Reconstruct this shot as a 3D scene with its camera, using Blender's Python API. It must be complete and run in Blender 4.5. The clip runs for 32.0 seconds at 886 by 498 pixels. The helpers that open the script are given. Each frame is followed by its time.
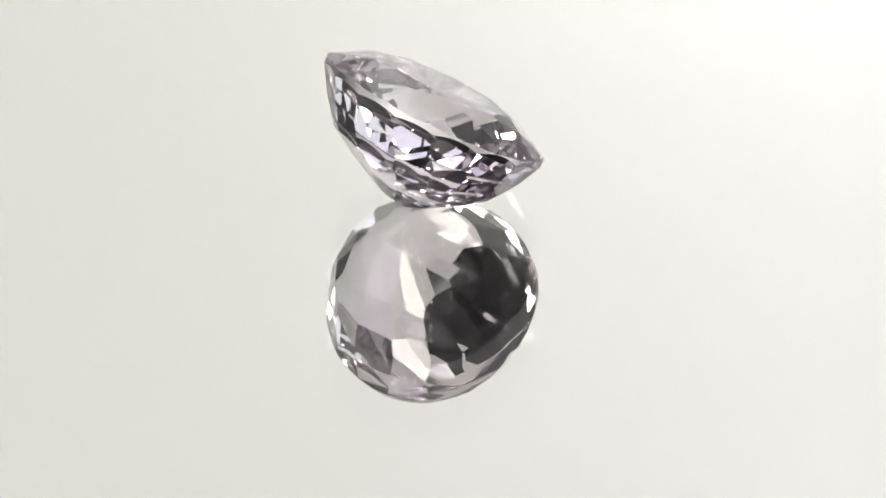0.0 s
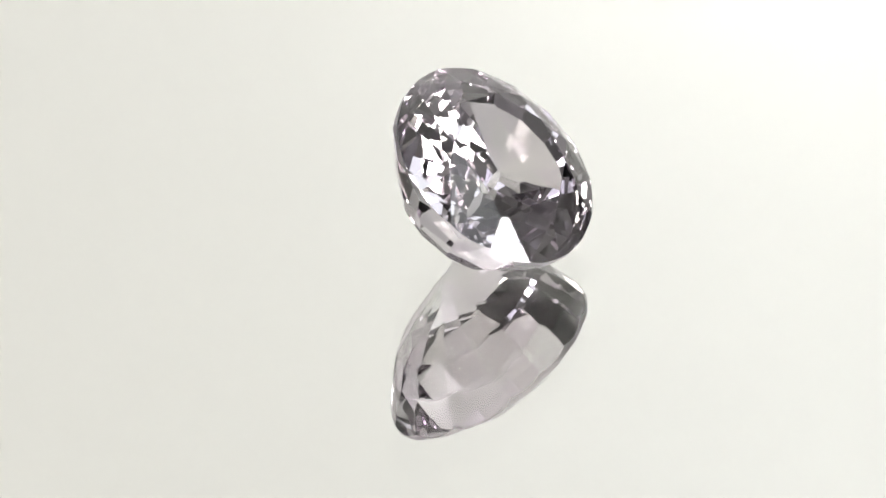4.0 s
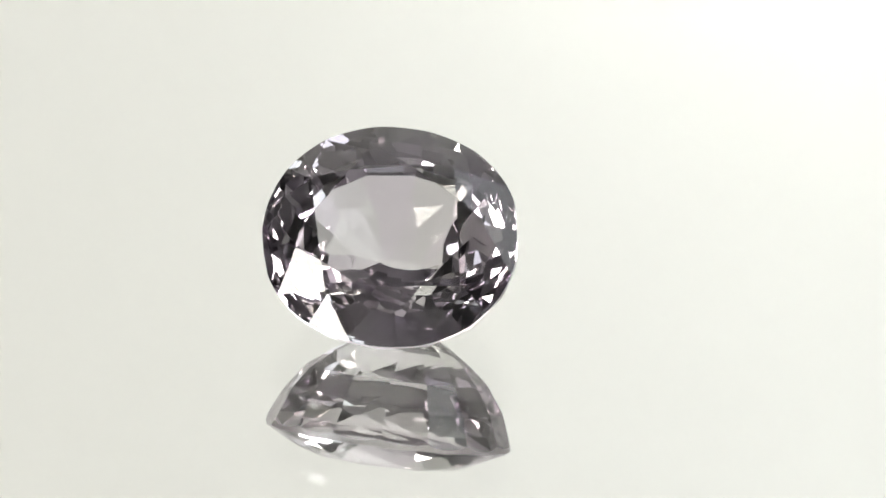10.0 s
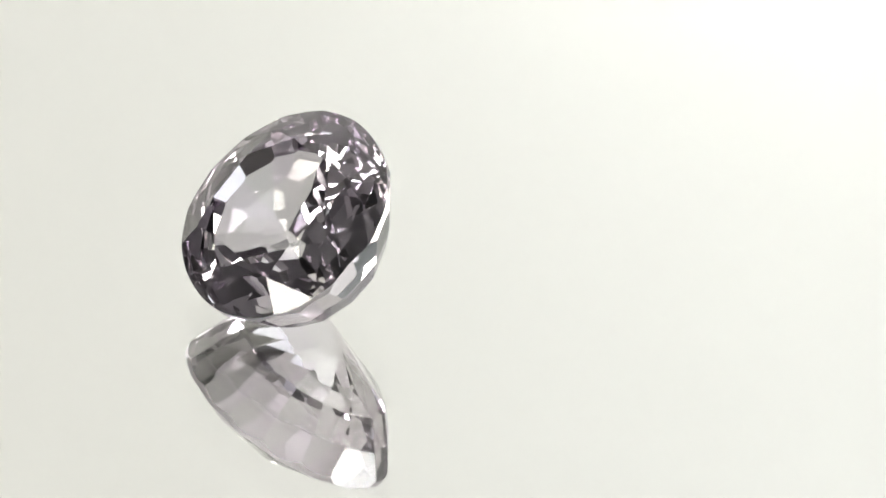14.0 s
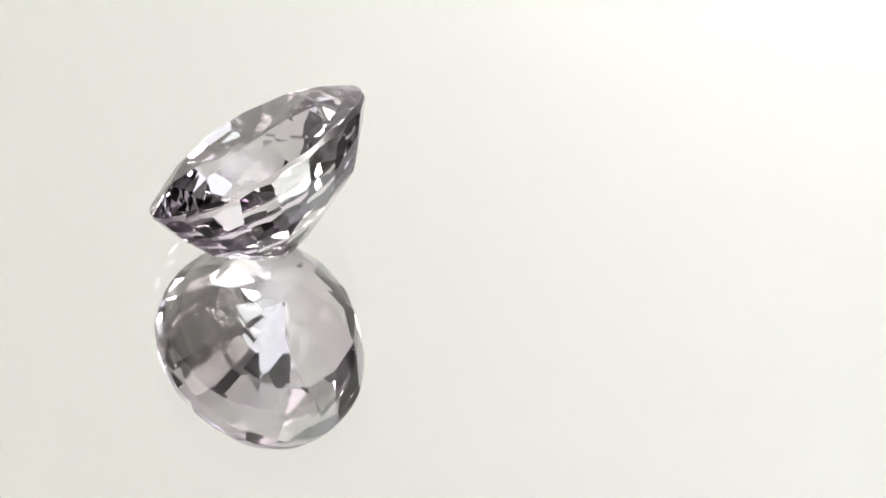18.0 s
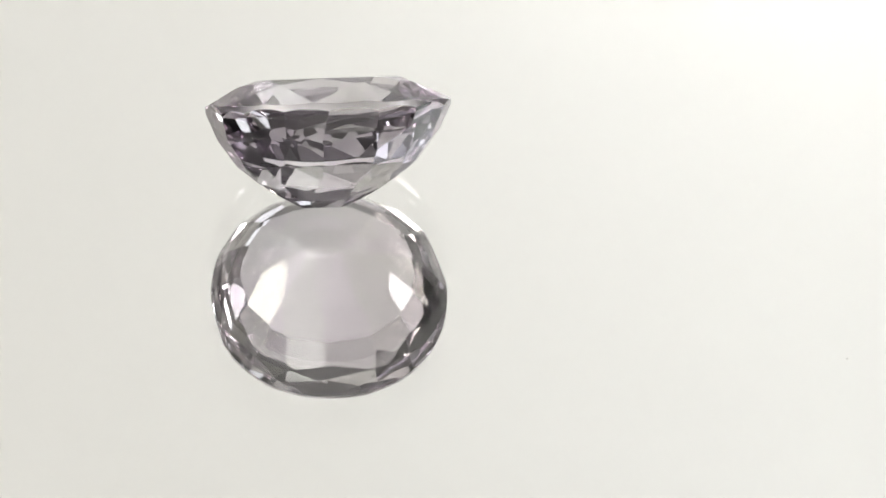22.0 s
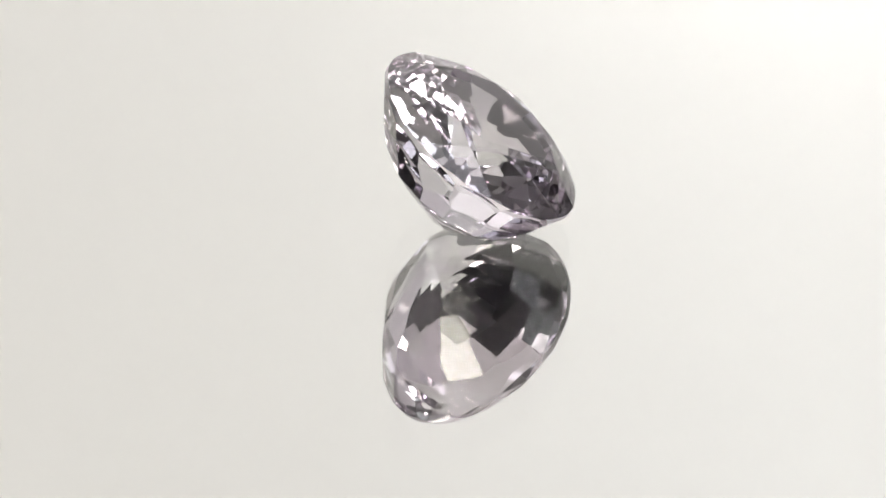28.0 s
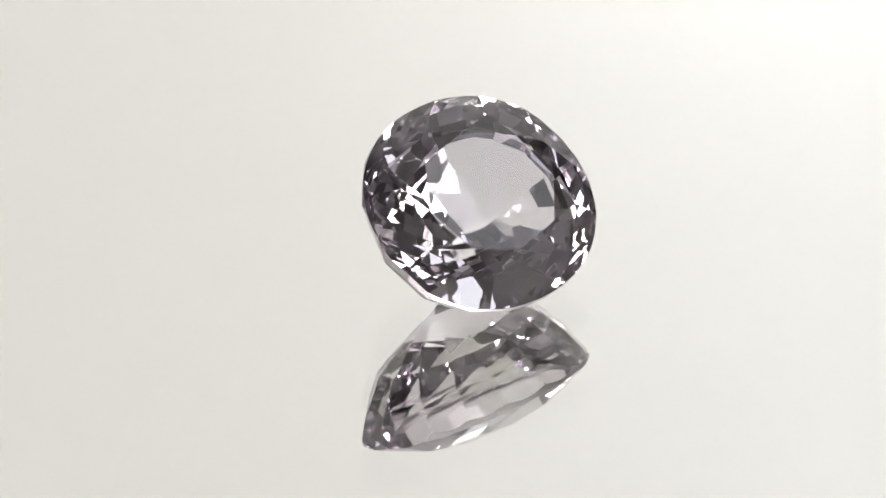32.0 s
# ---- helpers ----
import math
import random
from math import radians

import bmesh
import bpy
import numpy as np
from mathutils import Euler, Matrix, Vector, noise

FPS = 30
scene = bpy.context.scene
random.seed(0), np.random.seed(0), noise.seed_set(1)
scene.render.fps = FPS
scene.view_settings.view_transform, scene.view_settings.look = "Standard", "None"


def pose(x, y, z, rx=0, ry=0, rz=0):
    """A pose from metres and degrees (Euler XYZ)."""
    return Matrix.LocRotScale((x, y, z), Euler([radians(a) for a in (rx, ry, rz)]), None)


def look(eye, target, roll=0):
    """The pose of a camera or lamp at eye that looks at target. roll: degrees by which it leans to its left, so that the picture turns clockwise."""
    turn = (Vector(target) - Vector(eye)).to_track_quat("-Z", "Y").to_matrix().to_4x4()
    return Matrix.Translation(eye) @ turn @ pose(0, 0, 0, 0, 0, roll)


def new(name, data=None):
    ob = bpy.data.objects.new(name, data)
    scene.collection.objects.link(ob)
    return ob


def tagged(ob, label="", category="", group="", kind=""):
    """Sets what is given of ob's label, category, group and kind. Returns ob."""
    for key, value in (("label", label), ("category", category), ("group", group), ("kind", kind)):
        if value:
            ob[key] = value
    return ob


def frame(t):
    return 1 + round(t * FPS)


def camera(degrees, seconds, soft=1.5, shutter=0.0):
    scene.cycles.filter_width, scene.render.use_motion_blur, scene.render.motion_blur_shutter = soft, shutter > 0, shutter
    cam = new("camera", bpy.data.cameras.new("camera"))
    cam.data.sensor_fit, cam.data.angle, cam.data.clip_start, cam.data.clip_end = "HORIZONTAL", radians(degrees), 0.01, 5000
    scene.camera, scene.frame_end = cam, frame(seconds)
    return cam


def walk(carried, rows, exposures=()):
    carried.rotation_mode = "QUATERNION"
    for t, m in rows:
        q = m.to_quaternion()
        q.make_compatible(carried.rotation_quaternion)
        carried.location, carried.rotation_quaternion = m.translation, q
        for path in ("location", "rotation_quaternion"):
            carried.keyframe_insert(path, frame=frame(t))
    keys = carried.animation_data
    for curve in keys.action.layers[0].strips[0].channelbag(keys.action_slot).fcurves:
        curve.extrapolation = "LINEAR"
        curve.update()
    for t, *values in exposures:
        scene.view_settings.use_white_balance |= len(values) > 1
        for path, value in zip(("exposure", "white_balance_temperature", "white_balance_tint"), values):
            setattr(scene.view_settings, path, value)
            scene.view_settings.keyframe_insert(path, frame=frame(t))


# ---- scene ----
MM = 0.001

# ---- camera ----
cam = camera(14.732, 32.0, soft=1.6)
STAND = look((0.0, -0.101143, 0.073356), (0.002500, -0.000131, 0.0), 1.077)
walk(cam, [(0.0, STAND), (32.0, STAND)],
     [(0.0, -0.04, 6500, 10.0), (3.0, 0.0, 6500, 8.5), (6.0, 0.03, 6500, 6.5), (10.0, 0.04, 6500, 6.0), (14.0, 0.04, 6500, 6.5),
      (18.0, 0.02, 6500, 8.0), (23.0, -0.03, 6500, 9.5), (28.0, -0.06, 6500, 11.0), (32.0, -0.06, 6500, 10.5)])

# ---- light ----
scene.cycles.max_bounces = 32
scene.cycles.glossy_bounces = 32
scene.cycles.transmission_bounces = 32

world = bpy.data.worlds.new("world")
scene.world = world
world.use_nodes = True
world.node_tree.nodes["Background"].inputs["Color"].default_value = (0.9, 0.95, 1.0, 1)
world.node_tree.nodes["Background"].inputs["Strength"].default_value = 0.02

def area_lamp(name, eye, target, sx, sy, watts, colour, roll=0.0):
    data = bpy.data.lights.new(name, "AREA")
    data.shape, data.size, data.size_y = "RECTANGLE", sx, sy
    data.energy, data.color = watts, colour
    ob = new(name, data)
    ob.matrix_world = look(eye, target, roll)
    return ob

area_lamp("lamp_right", (0.546, -0.148, 0.292), (-0.30, -0.125, 0.152), 0.19, 0.23, 3.68, (0.998, 0.985, 0.982))
# unseen bluish fill panel, added to brighten the stone's inside; no window stands here
area_lamp("fill_right", (0.50, 0.0, 0.56), (-0.10, -0.30, 0.0), 0.60, 0.30, 0.98, (0.93, 0.975, 1.0))
area_lamp("lamp_left", (-0.278, -0.217, 0.155), (0.0, 0.0, 0.005), 0.088, 0.28, 1.28, (1.0, 0.957, 0.87), 51.6)

# ---- materials ----
def material(name):
    m = bpy.data.materials.new(name)
    m.use_nodes = True
    nt = m.node_tree
    nt.nodes.clear()
    return m, nt, nt.nodes.new("ShaderNodeOutputMaterial")

def glass(name, colour, ior, rough):
    m, nt, out = material(name)
    g = nt.nodes.new("ShaderNodeBsdfGlass")
    g.inputs["Color"].default_value = (*colour, 1)
    g.inputs["IOR"].default_value = ior
    g.inputs["Roughness"].default_value = rough
    nt.links.new(g.outputs[0], out.inputs["Surface"])
    return m

def surface(name, colour, rough, grain=400.0, amount=0.05, metal=0.0, bump=0.05, spec=0.5):
    """A plain surface with fine grain, broad tone variation and a little relief."""
    m, nt, out = material(name)
    b = nt.nodes.new("ShaderNodeBsdfPrincipled")
    b.inputs["Roughness"].default_value = rough
    b.inputs["Metallic"].default_value = metal
    b.inputs["Specular IOR Level"].default_value = spec
    co = nt.nodes.new("ShaderNodeTexCoord")
    fine, broad = nt.nodes.new("ShaderNodeTexNoise"), nt.nodes.new("ShaderNodeTexNoise")
    fine.inputs["Scale"].default_value, broad.inputs["Scale"].default_value = grain, grain / 60
    for n in (fine, broad):
        nt.links.new(co.outputs["Object"], n.inputs["Vector"])
    add = nt.nodes.new("ShaderNodeMath")
    add.operation = "ADD"
    nt.links.new(fine.outputs["Fac"], add.inputs[0])
    nt.links.new(broad.outputs["Fac"], add.inputs[1])
    ramp = nt.nodes.new("ShaderNodeMapRange")
    ramp.inputs["From Max"].default_value = 2.0
    ramp.inputs["To Min"].default_value, ramp.inputs["To Max"].default_value = 1 - amount, 1 + amount
    nt.links.new(add.outputs[0], ramp.inputs["Value"])
    mix = nt.nodes.new("ShaderNodeVectorMath")
    mix.operation = "SCALE"
    mix.inputs[0].default_value = colour
    nt.links.new(ramp.outputs[0], mix.inputs["Scale"])
    nt.links.new(mix.outputs[0], b.inputs["Base Color"])
    if bump:
        bp = nt.nodes.new("ShaderNodeBump")
        bp.inputs["Strength"].default_value, bp.inputs["Distance"].default_value = bump, 0.0005
        nt.links.new(fine.outputs["Fac"], bp.inputs["Height"])
        nt.links.new(bp.outputs[0], b.inputs["Normal"])
    nt.links.new(b.outputs[0], out.inputs["Surface"])
    return m

def crystal(name, one, other, ior):
    """Clear pleochroic crystal: each facet passes a slightly different hue."""
    m = glass(name, one, ior, 0.0)
    nt = m.node_tree
    info, mix = nt.nodes.new("ShaderNodeObjectInfo"), nt.nodes.new("ShaderNodeMix")
    mix.data_type = "RGBA"
    nt.links.new(info.outputs["Random"], mix.inputs[0])
    mix.inputs[6].default_value, mix.inputs[7].default_value = (*one, 1), (*other, 1)
    g = [n for n in nt.nodes if n.type == "BSDF_GLASS"][0]
    nt.links.new(mix.outputs[2], g.inputs["Color"])
    return m

STONE = crystal("pale_lilac_crystal", (0.900, 0.864, 0.914), (0.884, 0.884, 0.876), 1.745)
GIRDLE = glass("ground_crystal_edge", (0.95, 0.93, 0.95), 1.745, 0.3)
PLATE = glass("clear_glass", (0.992, 0.993, 0.99), 1.5, 0.0)
SILVER = surface("mirror_silver", (0.93, 0.93, 0.92), 0.0, 40, 0.004, 1.0, 0)
PAPER = surface("white_card", (0.872, 0.862, 0.835), 0.33, bump=0.0, spec=1.0)
PALE = surface("pale_plaster", (0.39, 0.378, 0.376), 0.9, 60)
CEILING = surface("white_ceiling_paint", (0.68, 0.67, 0.66), 0.9, 60)
WALL = surface("dark_room_wall", (0.035, 0.036, 0.035), 0.9, 30)
TABLE_TOP = surface("dark_table_top", (0.06, 0.058, 0.056), 0.6, 60)
DARK = surface("dark_wall", (0.05, 0.05, 0.05), 0.8)
LINT = surface("dust_fibre", (0.72, 0.71, 0.69), 0.9)

# ---- helpers of the scene ----
def mesh_of(name, bm, mat):
    me = bpy.data.meshes.new(name)
    bm.to_mesh(me)
    bm.free()
    me.materials.append(mat)
    return me

def part(name, bm, mat, parent, label=""):
    ob = new(name, mesh_of(name, bm, mat))
    ob.parent = parent
    return tagged(ob, label) if label else ob

def slab(name, lo, hi, mat, label):
    bm = bmesh.new()
    bmesh.ops.create_cube(bm, size=1)
    size = [b - a for a, b in zip(lo, hi)]
    bmesh.ops.scale(bm, vec=size, verts=bm.verts)
    bmesh.ops.translate(bm, vec=[(a + b) / 2 for a, b in zip(lo, hi)], verts=bm.verts)
    ob = new(name, mesh_of(name, bm, mat))
    return tagged(ob, label, "wall" if "wall" in name else name, kind="structure")

# ---- the enclosure ----
slab("floor", (-1.6, -1.0, -0.10), (1.6, 1.8, -0.05), WALL, "plain dark floor of the room")
slab("wall_north", (-1.6, 1.75, -0.05), (1.6, 1.8, 1.05), WALL, "plain dark wall of the dim room")
slab("wall_south", (-1.6, -0.85, -0.05), (1.6, -0.80, 1.05), PALE, "pale plaster wall of the dim room")
slab("wall_west", (-1.6, -0.95, -0.05), (-1.55, 1.75, 1.05), WALL, "plain dark wall of the dim room")
slab("wall_east", (1.55, -0.95, -0.05), (1.6, 1.75, 1.05), WALL, "plain dark wall of the dim room")
slab("ceiling", (-1.6, -1.0, 1.05), (1.6, 1.8, 1.1), CEILING, "white painted ceiling of the room")
slab("table_top", (-0.6, -0.52, -0.05), (0.75, 0.55, -0.012), TABLE_TOP, "dark table top under the turntable")

def backdrop(x0, x1, y, top, radius=0.05, n=10, thick=0.001):
    """A sheet of white card that lies on the table and bends up into a standing back."""
    prof = [(y - radius - 0.02, 0.0)]
    prof += [(y - radius + radius * math.sin(a), radius - radius * math.cos(a)) for a in (math.pi / 2 * i / n for i in range(n + 1))]
    prof += [(y, top)]
    bm = bmesh.new()
    rows = []
    for dy, dz in ((0.0, 0.0), (thick, -thick)):
        rows.append([[bm.verts.new((x, py + dy, pz + dz - 0.0105)) for py, pz in prof] for x in (x0, x1)])
    for side in rows:
        for i in range(len(prof) - 1):
            bm.faces.new((side[0][i], side[1][i], side[1][i + 1], side[0][i + 1]))
    for j in (0, 1):
        for i in range(len(prof) - 1):
            bm.faces.new((rows[0][j][i], rows[0][j][i + 1], rows[1][j][i + 1], rows[1][j][i]))
    for k in (0, -1):
        bm.faces.new((rows[0][0][k], rows[0][1][k], rows[1][1][k], rows[1][0][k]))
    bmesh.ops.recalc_face_normals(bm, faces=bm.faces)
    ob = new("backdrop", mesh_of("backdrop", bm, PAPER))
    return tagged(ob, "white card sheet standing behind the mirror", "backdrop", kind="structure")

backdrop(-0.15, 0.47, 0.0, 0.68, 0.04).matrix_world = pose(0.0, 0.224, 0.0, 2.3, 0, 23.6)

slab("side_card", (0.66, -0.48, -0.012), (0.663, 0.46, 0.70), PAPER, "white card standing beside the mirror")

# ---- mirror turntable ----
def disc(radius, z0, z1, n=128, edge=0.0003):
    bm = bmesh.new()
    rings = [(radius - edge, z0), (radius, z0 + edge), (radius, z1 - edge), (radius - edge, z1)]
    vs = [[bm.verts.new((r * math.cos(2 * math.pi * i / n), r * math.sin(2 * math.pi * i / n), z)) for i in range(n)] for r, z in rings]
    for a, b in zip(vs, vs[1:]):
        for i in range(n):
            bm.faces.new((a[i], a[(i + 1) % n], b[(i + 1) % n], b[i]))
    bm.faces.new(vs[0][::-1])
    bm.faces.new(vs[-1])
    return bm

GLASS_T = 1.702 * MM
turntable = tagged(new("mirror_turntable"), "round rotating mirror plate of silvered clear glass", "turntable")
part("glass_plate", disc(0.12, -GLASS_T, 0.0), PLATE, turntable, "clear glass sheet on the mirror")
part("silver_backing", disc(0.12, -GLASS_T - 0.0008, -GLASS_T - 0.00002, edge=0.0001), SILVER, turntable, "mirror silver under the glass")
part("base_disc", disc(0.118, -0.012, -GLASS_T - 0.0009), DARK, turntable, "dark turntable disc under the mirror")

# ---- gemstone ----
LONG, WIDE, ROUND = 4.518, 4.088, 2.117
GIRDLE_T, CROWN, TABLE, STAR = 0.310, 0.866, 0.585, 0.742
KITES = [-10, 37, 83, 131, 176, 222.5, 263, 307]       # azimuths of the crown's eight main facets
# pavilion rings: half length, half width, depth below the girdle and drift of the middle
RINGS = [(4.518, 4.088, 0, 0, 0),
         (4.041, 3.548, 0.987, 0.062, -0.091),
         (3.315, 2.867, 1.976, 0.109, -0.173),
         (2.518, 1.917, 2.598, 0.163, -0.253),
         (1.662, 1.003, 3.144, 0.234, -0.364),
         (0.779, 0.151, 3.587, 0.296, -0.402)]
# where the hand-cut facets meet on each ring, degrees
SEAMS = [(-2.7, 31.5, 49.4, 71.4, 90.4, 110.6, 129.6, 155, 182.2, 217.1, 237.4, 256.4, 276.6, 297.5, 318.6, 340.3),
         (1.7, 26.1, 48.8, 68.4, 87.2, 115.2, 139.9, 161.5, 183.6, 211.7, 233.4, 254.6, 275.1, 297.2, 317.6, 341.1),
         (3.6, 26.5, 50.9, 62.1, 88.5, 120, 146.2, 164.4, 186.6, 208.6, 234.5, 253.8, 275.2, 297.3, 317.9, 340.1),
         (4.9, 10.8, 45.6, 50.3, 86.4, 119.8, 147.7, 170.1, 191.3, 210.9, 232.3, 254.6, 276.1, 297.2, 317.9, 344.1),
         (-0.5, 10.5, 36.6, 47.5, 73.8, 114, 128.7, 175.8, 182.4, 211.8, 231.4, 254.4, 278, 300.8, 321.5, 343.5)]
TILT = (33.410, -2.261, 45.290)                     # tilt, own turn, heading
RAD, PHI, START, PERIOD = 4.3068, -25.472, 85.205, 25.756
SWAY = (-1.947, 0.721)                               # uneven speed of the plate

def outline(az, k=1.0):
    c, s = math.cos(az), math.sin(az)
    r = (abs(c) ** ROUND + abs(s) ** ROUND) ** (-1 / ROUND)
    return Vector((LONG * r * c * k, WIDE * r * s * k, 0))

def outward(az):
    d = outline(az + 0.01) - outline(az - 0.01)
    return Vector((d.y, -d.x, 0)).normalized()

def ring_point(k, deg):
    """A point of the k-th pavilion ring."""
    rx, ry, d, cx, cy = RINGS[k]
    c, s = math.cos(radians(deg)), math.sin(radians(deg))
    e = 2 / ROUND
    return Vector((cx + rx * math.copysign(abs(c) ** e, c), cy + ry * math.copysign(abs(s) ** e, s), -GIRDLE_T / 2 - d))

def gem_planes():
    """Facet planes (point, outward normal) in millimetres, girdle at z = 0."""
    planes = []
    half = GIRDLE_T / 2
    top = half + CROWN
    planes.append((Vector((0, 0, top)), Vector((0, 0, 1))))
    turns = [radians(k) for k in KITES] + [radians(KITES[0] + 360)]
    kites = []
    for az in turns[:8]:
        a, b = outline(az) + Vector((0, 0, half)), outline(az, TABLE) + Vector((0, 0, top))
        side = outward(az).cross(Vector((0, 0, 1)))
        n = (b - a).cross(side).normalized()
        kites.append((a, n if n.z > 0 else -n))
    planes += kites
    for i in range(8):
        az = (turns[i] + turns[i + 1]) / 2
        tip = outline(az, STAR)
        tip.z = min((a.dot(n) - n.x * tip.x - n.y * tip.y) / n.z for a, n in (kites[i], kites[(i + 1) % 8]))
        v0, v1 = (outline(turns[i + j], TABLE) + Vector((0, 0, top)) for j in (0, 1))
        n = (v1 - v0).cross(tip - v0).normalized()
        planes.append((tip, n if n.z > 0 else -n))
        mid = outline(az) + Vector((0, 0, half))
        for j in (0, 1):
            end = outline(turns[i + j]) + Vector((0, 0, half))
            n = (mid - end).cross(tip - end).normalized()
            planes.append((tip, n if n.z > 0 else -n))
    for k in range(len(RINGS) - 1):
        upper, lower = SEAMS[k], SEAMS[min(k + 1, len(SEAMS) - 1)]
        for i in range(16):
            j = (i + 1) % 16
            u0, u1, l0, l1 = (ring_point(k, upper[i]), ring_point(k, upper[j]), ring_point(k + 1, lower[i]), ring_point(k + 1, lower[j]))
            n = (l1 - u0).cross(l0 - u1).normalized()
            planes.append(((u0 + u1 + l0 + l1) / 4, n if n.z < 0 else -n))
    planes.append((Vector((0, 0, -half - RINGS[-1][2])), Vector((0, 0, -1))))
    return planes

def gem_solid():
    bm = bmesh.new()
    n = 96
    lo, hi = ([bm.verts.new(outline(2 * math.pi * (i + 0.5) / n) + Vector((0, 0, z))) for i in range(n)] for z in (-6, 6))
    for i in range(n):
        bm.faces.new((lo[i], lo[(i + 1) % n], hi[(i + 1) % n], hi[i]))
    bm.faces.new(lo[::-1])
    bm.faces.new(hi)
    for co, no in gem_planes():
        geom = bm.verts[:] + bm.edges[:] + bm.faces[:]
        cut = bmesh.ops.bisect_plane(bm, geom=geom, dist=1e-6, plane_co=co, plane_no=no, clear_outer=True)
        edges = [e for e in cut["geom_cut"] if isinstance(e, bmesh.types.BMEdge)]
        if len(edges) > 2:
            bmesh.ops.contextual_create(bm, geom=edges)
    bmesh.ops.remove_doubles(bm, verts=bm.verts, dist=1e-4)
    bmesh.ops.recalc_face_normals(bm, faces=bm.faces)
    return bm

def facet_name(f):
    """The gem cutter's name for a facet, from its slope and its size."""
    z = f.normal.z
    c = f.calc_center_median()
    if z > 0.999:
        return "table_facet"
    if abs(z) < 0.03:
        return "girdle"
    if z < 0:
        return "keel_facet" if z < -0.999 else "pavilion_facet"
    return {3: "star_facet", 4: "kite_facet"}.get(len(f.verts), "girdle_facet") if c.z > 0.42 else "girdle_facet"

LIFT = 0.0
LEAN = pose(0, 0, 0, TILT[0]) @ pose(0, 0, 0, 0, 0, TILT[1])

def plate_turn(t):
    """Degrees that the plate has turned at t seconds."""
    p = 2 * math.pi * t / PERIOD
    return -360 * t / PERIOD + SWAY[0] * math.sin(p) + SWAY[1] * (math.cos(p) - 1)

def gem_pose(t):
    """The stone rests with its lowest corner on the glass and turns with the plate."""
    turn = START + plate_turn(t)
    a = radians(turn + PHI)
    return Matrix.Translation((RAD * MM * math.cos(a), RAD * MM * math.sin(a), LIFT)) @ pose(0, 0, 0, 0, 0, turn + TILT[2]) @ LEAN

CARAT = 1.0 * MM                                     # size of the stone
WEAR = 0.013                                           # width of the worn edges in millimetres

def sharp(e):
    """An edge between two polished facets, not one on the ground girdle."""
    return all(abs(f.normal.z) > 0.03 for f in e.link_faces)

def build_gem():
    solid = gem_solid()
    solid.normal_update()
    global LIFT
    LIFT = -min((LEAN @ (v.co * CARAT)).z for v in solid.verts)
    thing = tagged(new("gemstone"), "pale lilac oval faceted gemstone leaning on a mirror", "gemstone")
    worn = bmesh.ops.bevel(solid, geom=[e for e in solid.edges if e.calc_length() > 0.08 and sharp(e)], offset=WEAR,
                           offset_type="OFFSET", segments=1, profile=0.5, affect="EDGES", clamp_overlap=True)["faces"]
    solid.normal_update()
    worn = set(worn)
    joined = {"crown": [], "girdle": [], "pavilion": []}
    single = []
    for f in solid.faces:
        cs = [v.co * CARAT for v in f.verts]
        side = "crown" if f.normal.z > 0 else "pavilion"
        key = facet_name(f)
        if key == "girdle":
            joined[key].append(cs)
        elif f in worn:
            joined[side].append(cs)
        else:
            single.append((key, side, cs))
    labels = {"crown": "brilliant-cut upper side with softly worn edges", "girdle": "thin matt girdle edge",
              "pavilion": "step-cut lower side with softly worn edges"}
    owner = {}
    for key, faces in joined.items():
        bm = bmesh.new()
        for cs in faces:
            bm.faces.new([bm.verts.new(c) for c in cs])
        bmesh.ops.remove_doubles(bm, verts=bm.verts, dist=1e-8)
        owner[key] = part(key, bm, GIRDLE if key == "girdle" else STONE, thing, labels[key])
    for key, side, cs in single:
        bm = bmesh.new()
        bm.faces.new([bm.verts.new(c) for c in cs])
        table = key == "table_facet"
        part(key, bm, STONE, thing if table else owner[side], "large flat polished facet" if table else "")
    rnd = random.Random(12)
    bm = bmesh.new()
    for _ in range(9):
        spot = Vector((rnd.uniform(-2.6, 2.6), rnd.uniform(-2.3, 2.3), rnd.uniform(-1.9, 0.6))) * CARAT
        bmesh.ops.create_icosphere(bm, subdivisions=1, radius=rnd.uniform(0.010, 0.022) * CARAT, matrix=Matrix.Translation(spot))
    part("inclusions", bm, LINT, thing, "tiny pale crystal specks inside the stone")
    solid.free()
    return thing

gemstone = build_gem()

# ---- dust on the glass ----
def lint_speck(spots):
    """Tiny crumbs and short fibres that lie on the glass and turn with it."""
    rnd = random.Random(5)
    bm = bmesh.new()
    for x, y, size in spots:
        m = pose(x * MM, y * MM, 0.3 * size * MM, rnd.uniform(0, 90), rnd.uniform(0, 90), rnd.uniform(0, 180))
        made = bmesh.ops.create_icosphere(bm, subdivisions=1, radius=1, matrix=m @ Matrix.Diagonal((*[size * MM * k for k in (0.55, 0.4, 0.3)], 1)))
        for v in made["verts"]:
            v.co += Vector([rnd.uniform(-0.12, 0.12) * size * MM for _ in range(3)])
    ob = new("dust", mesh_of("dust", bm, LINT))
    return tagged(ob, "tiny grey dust specks on the mirror glass", "dust", kind="stuff")

dust = lint_speck([(-2.33, -5.31, 0.07), (2.05, -3.4, 0.09), (4.49, -17.26, 0.1), (-1.79, -5.65, 0.05)])

# ---- movement ----
def motions():
    steps = [0.5 * i for i in range(65)]
    walk(gemstone, [(t, gem_pose(t)) for t in steps])
    for thing in (turntable, dust):
        walk(thing, [(t, pose(0, 0, 0, 0, 0, plate_turn(t))) for t in steps])

motions()
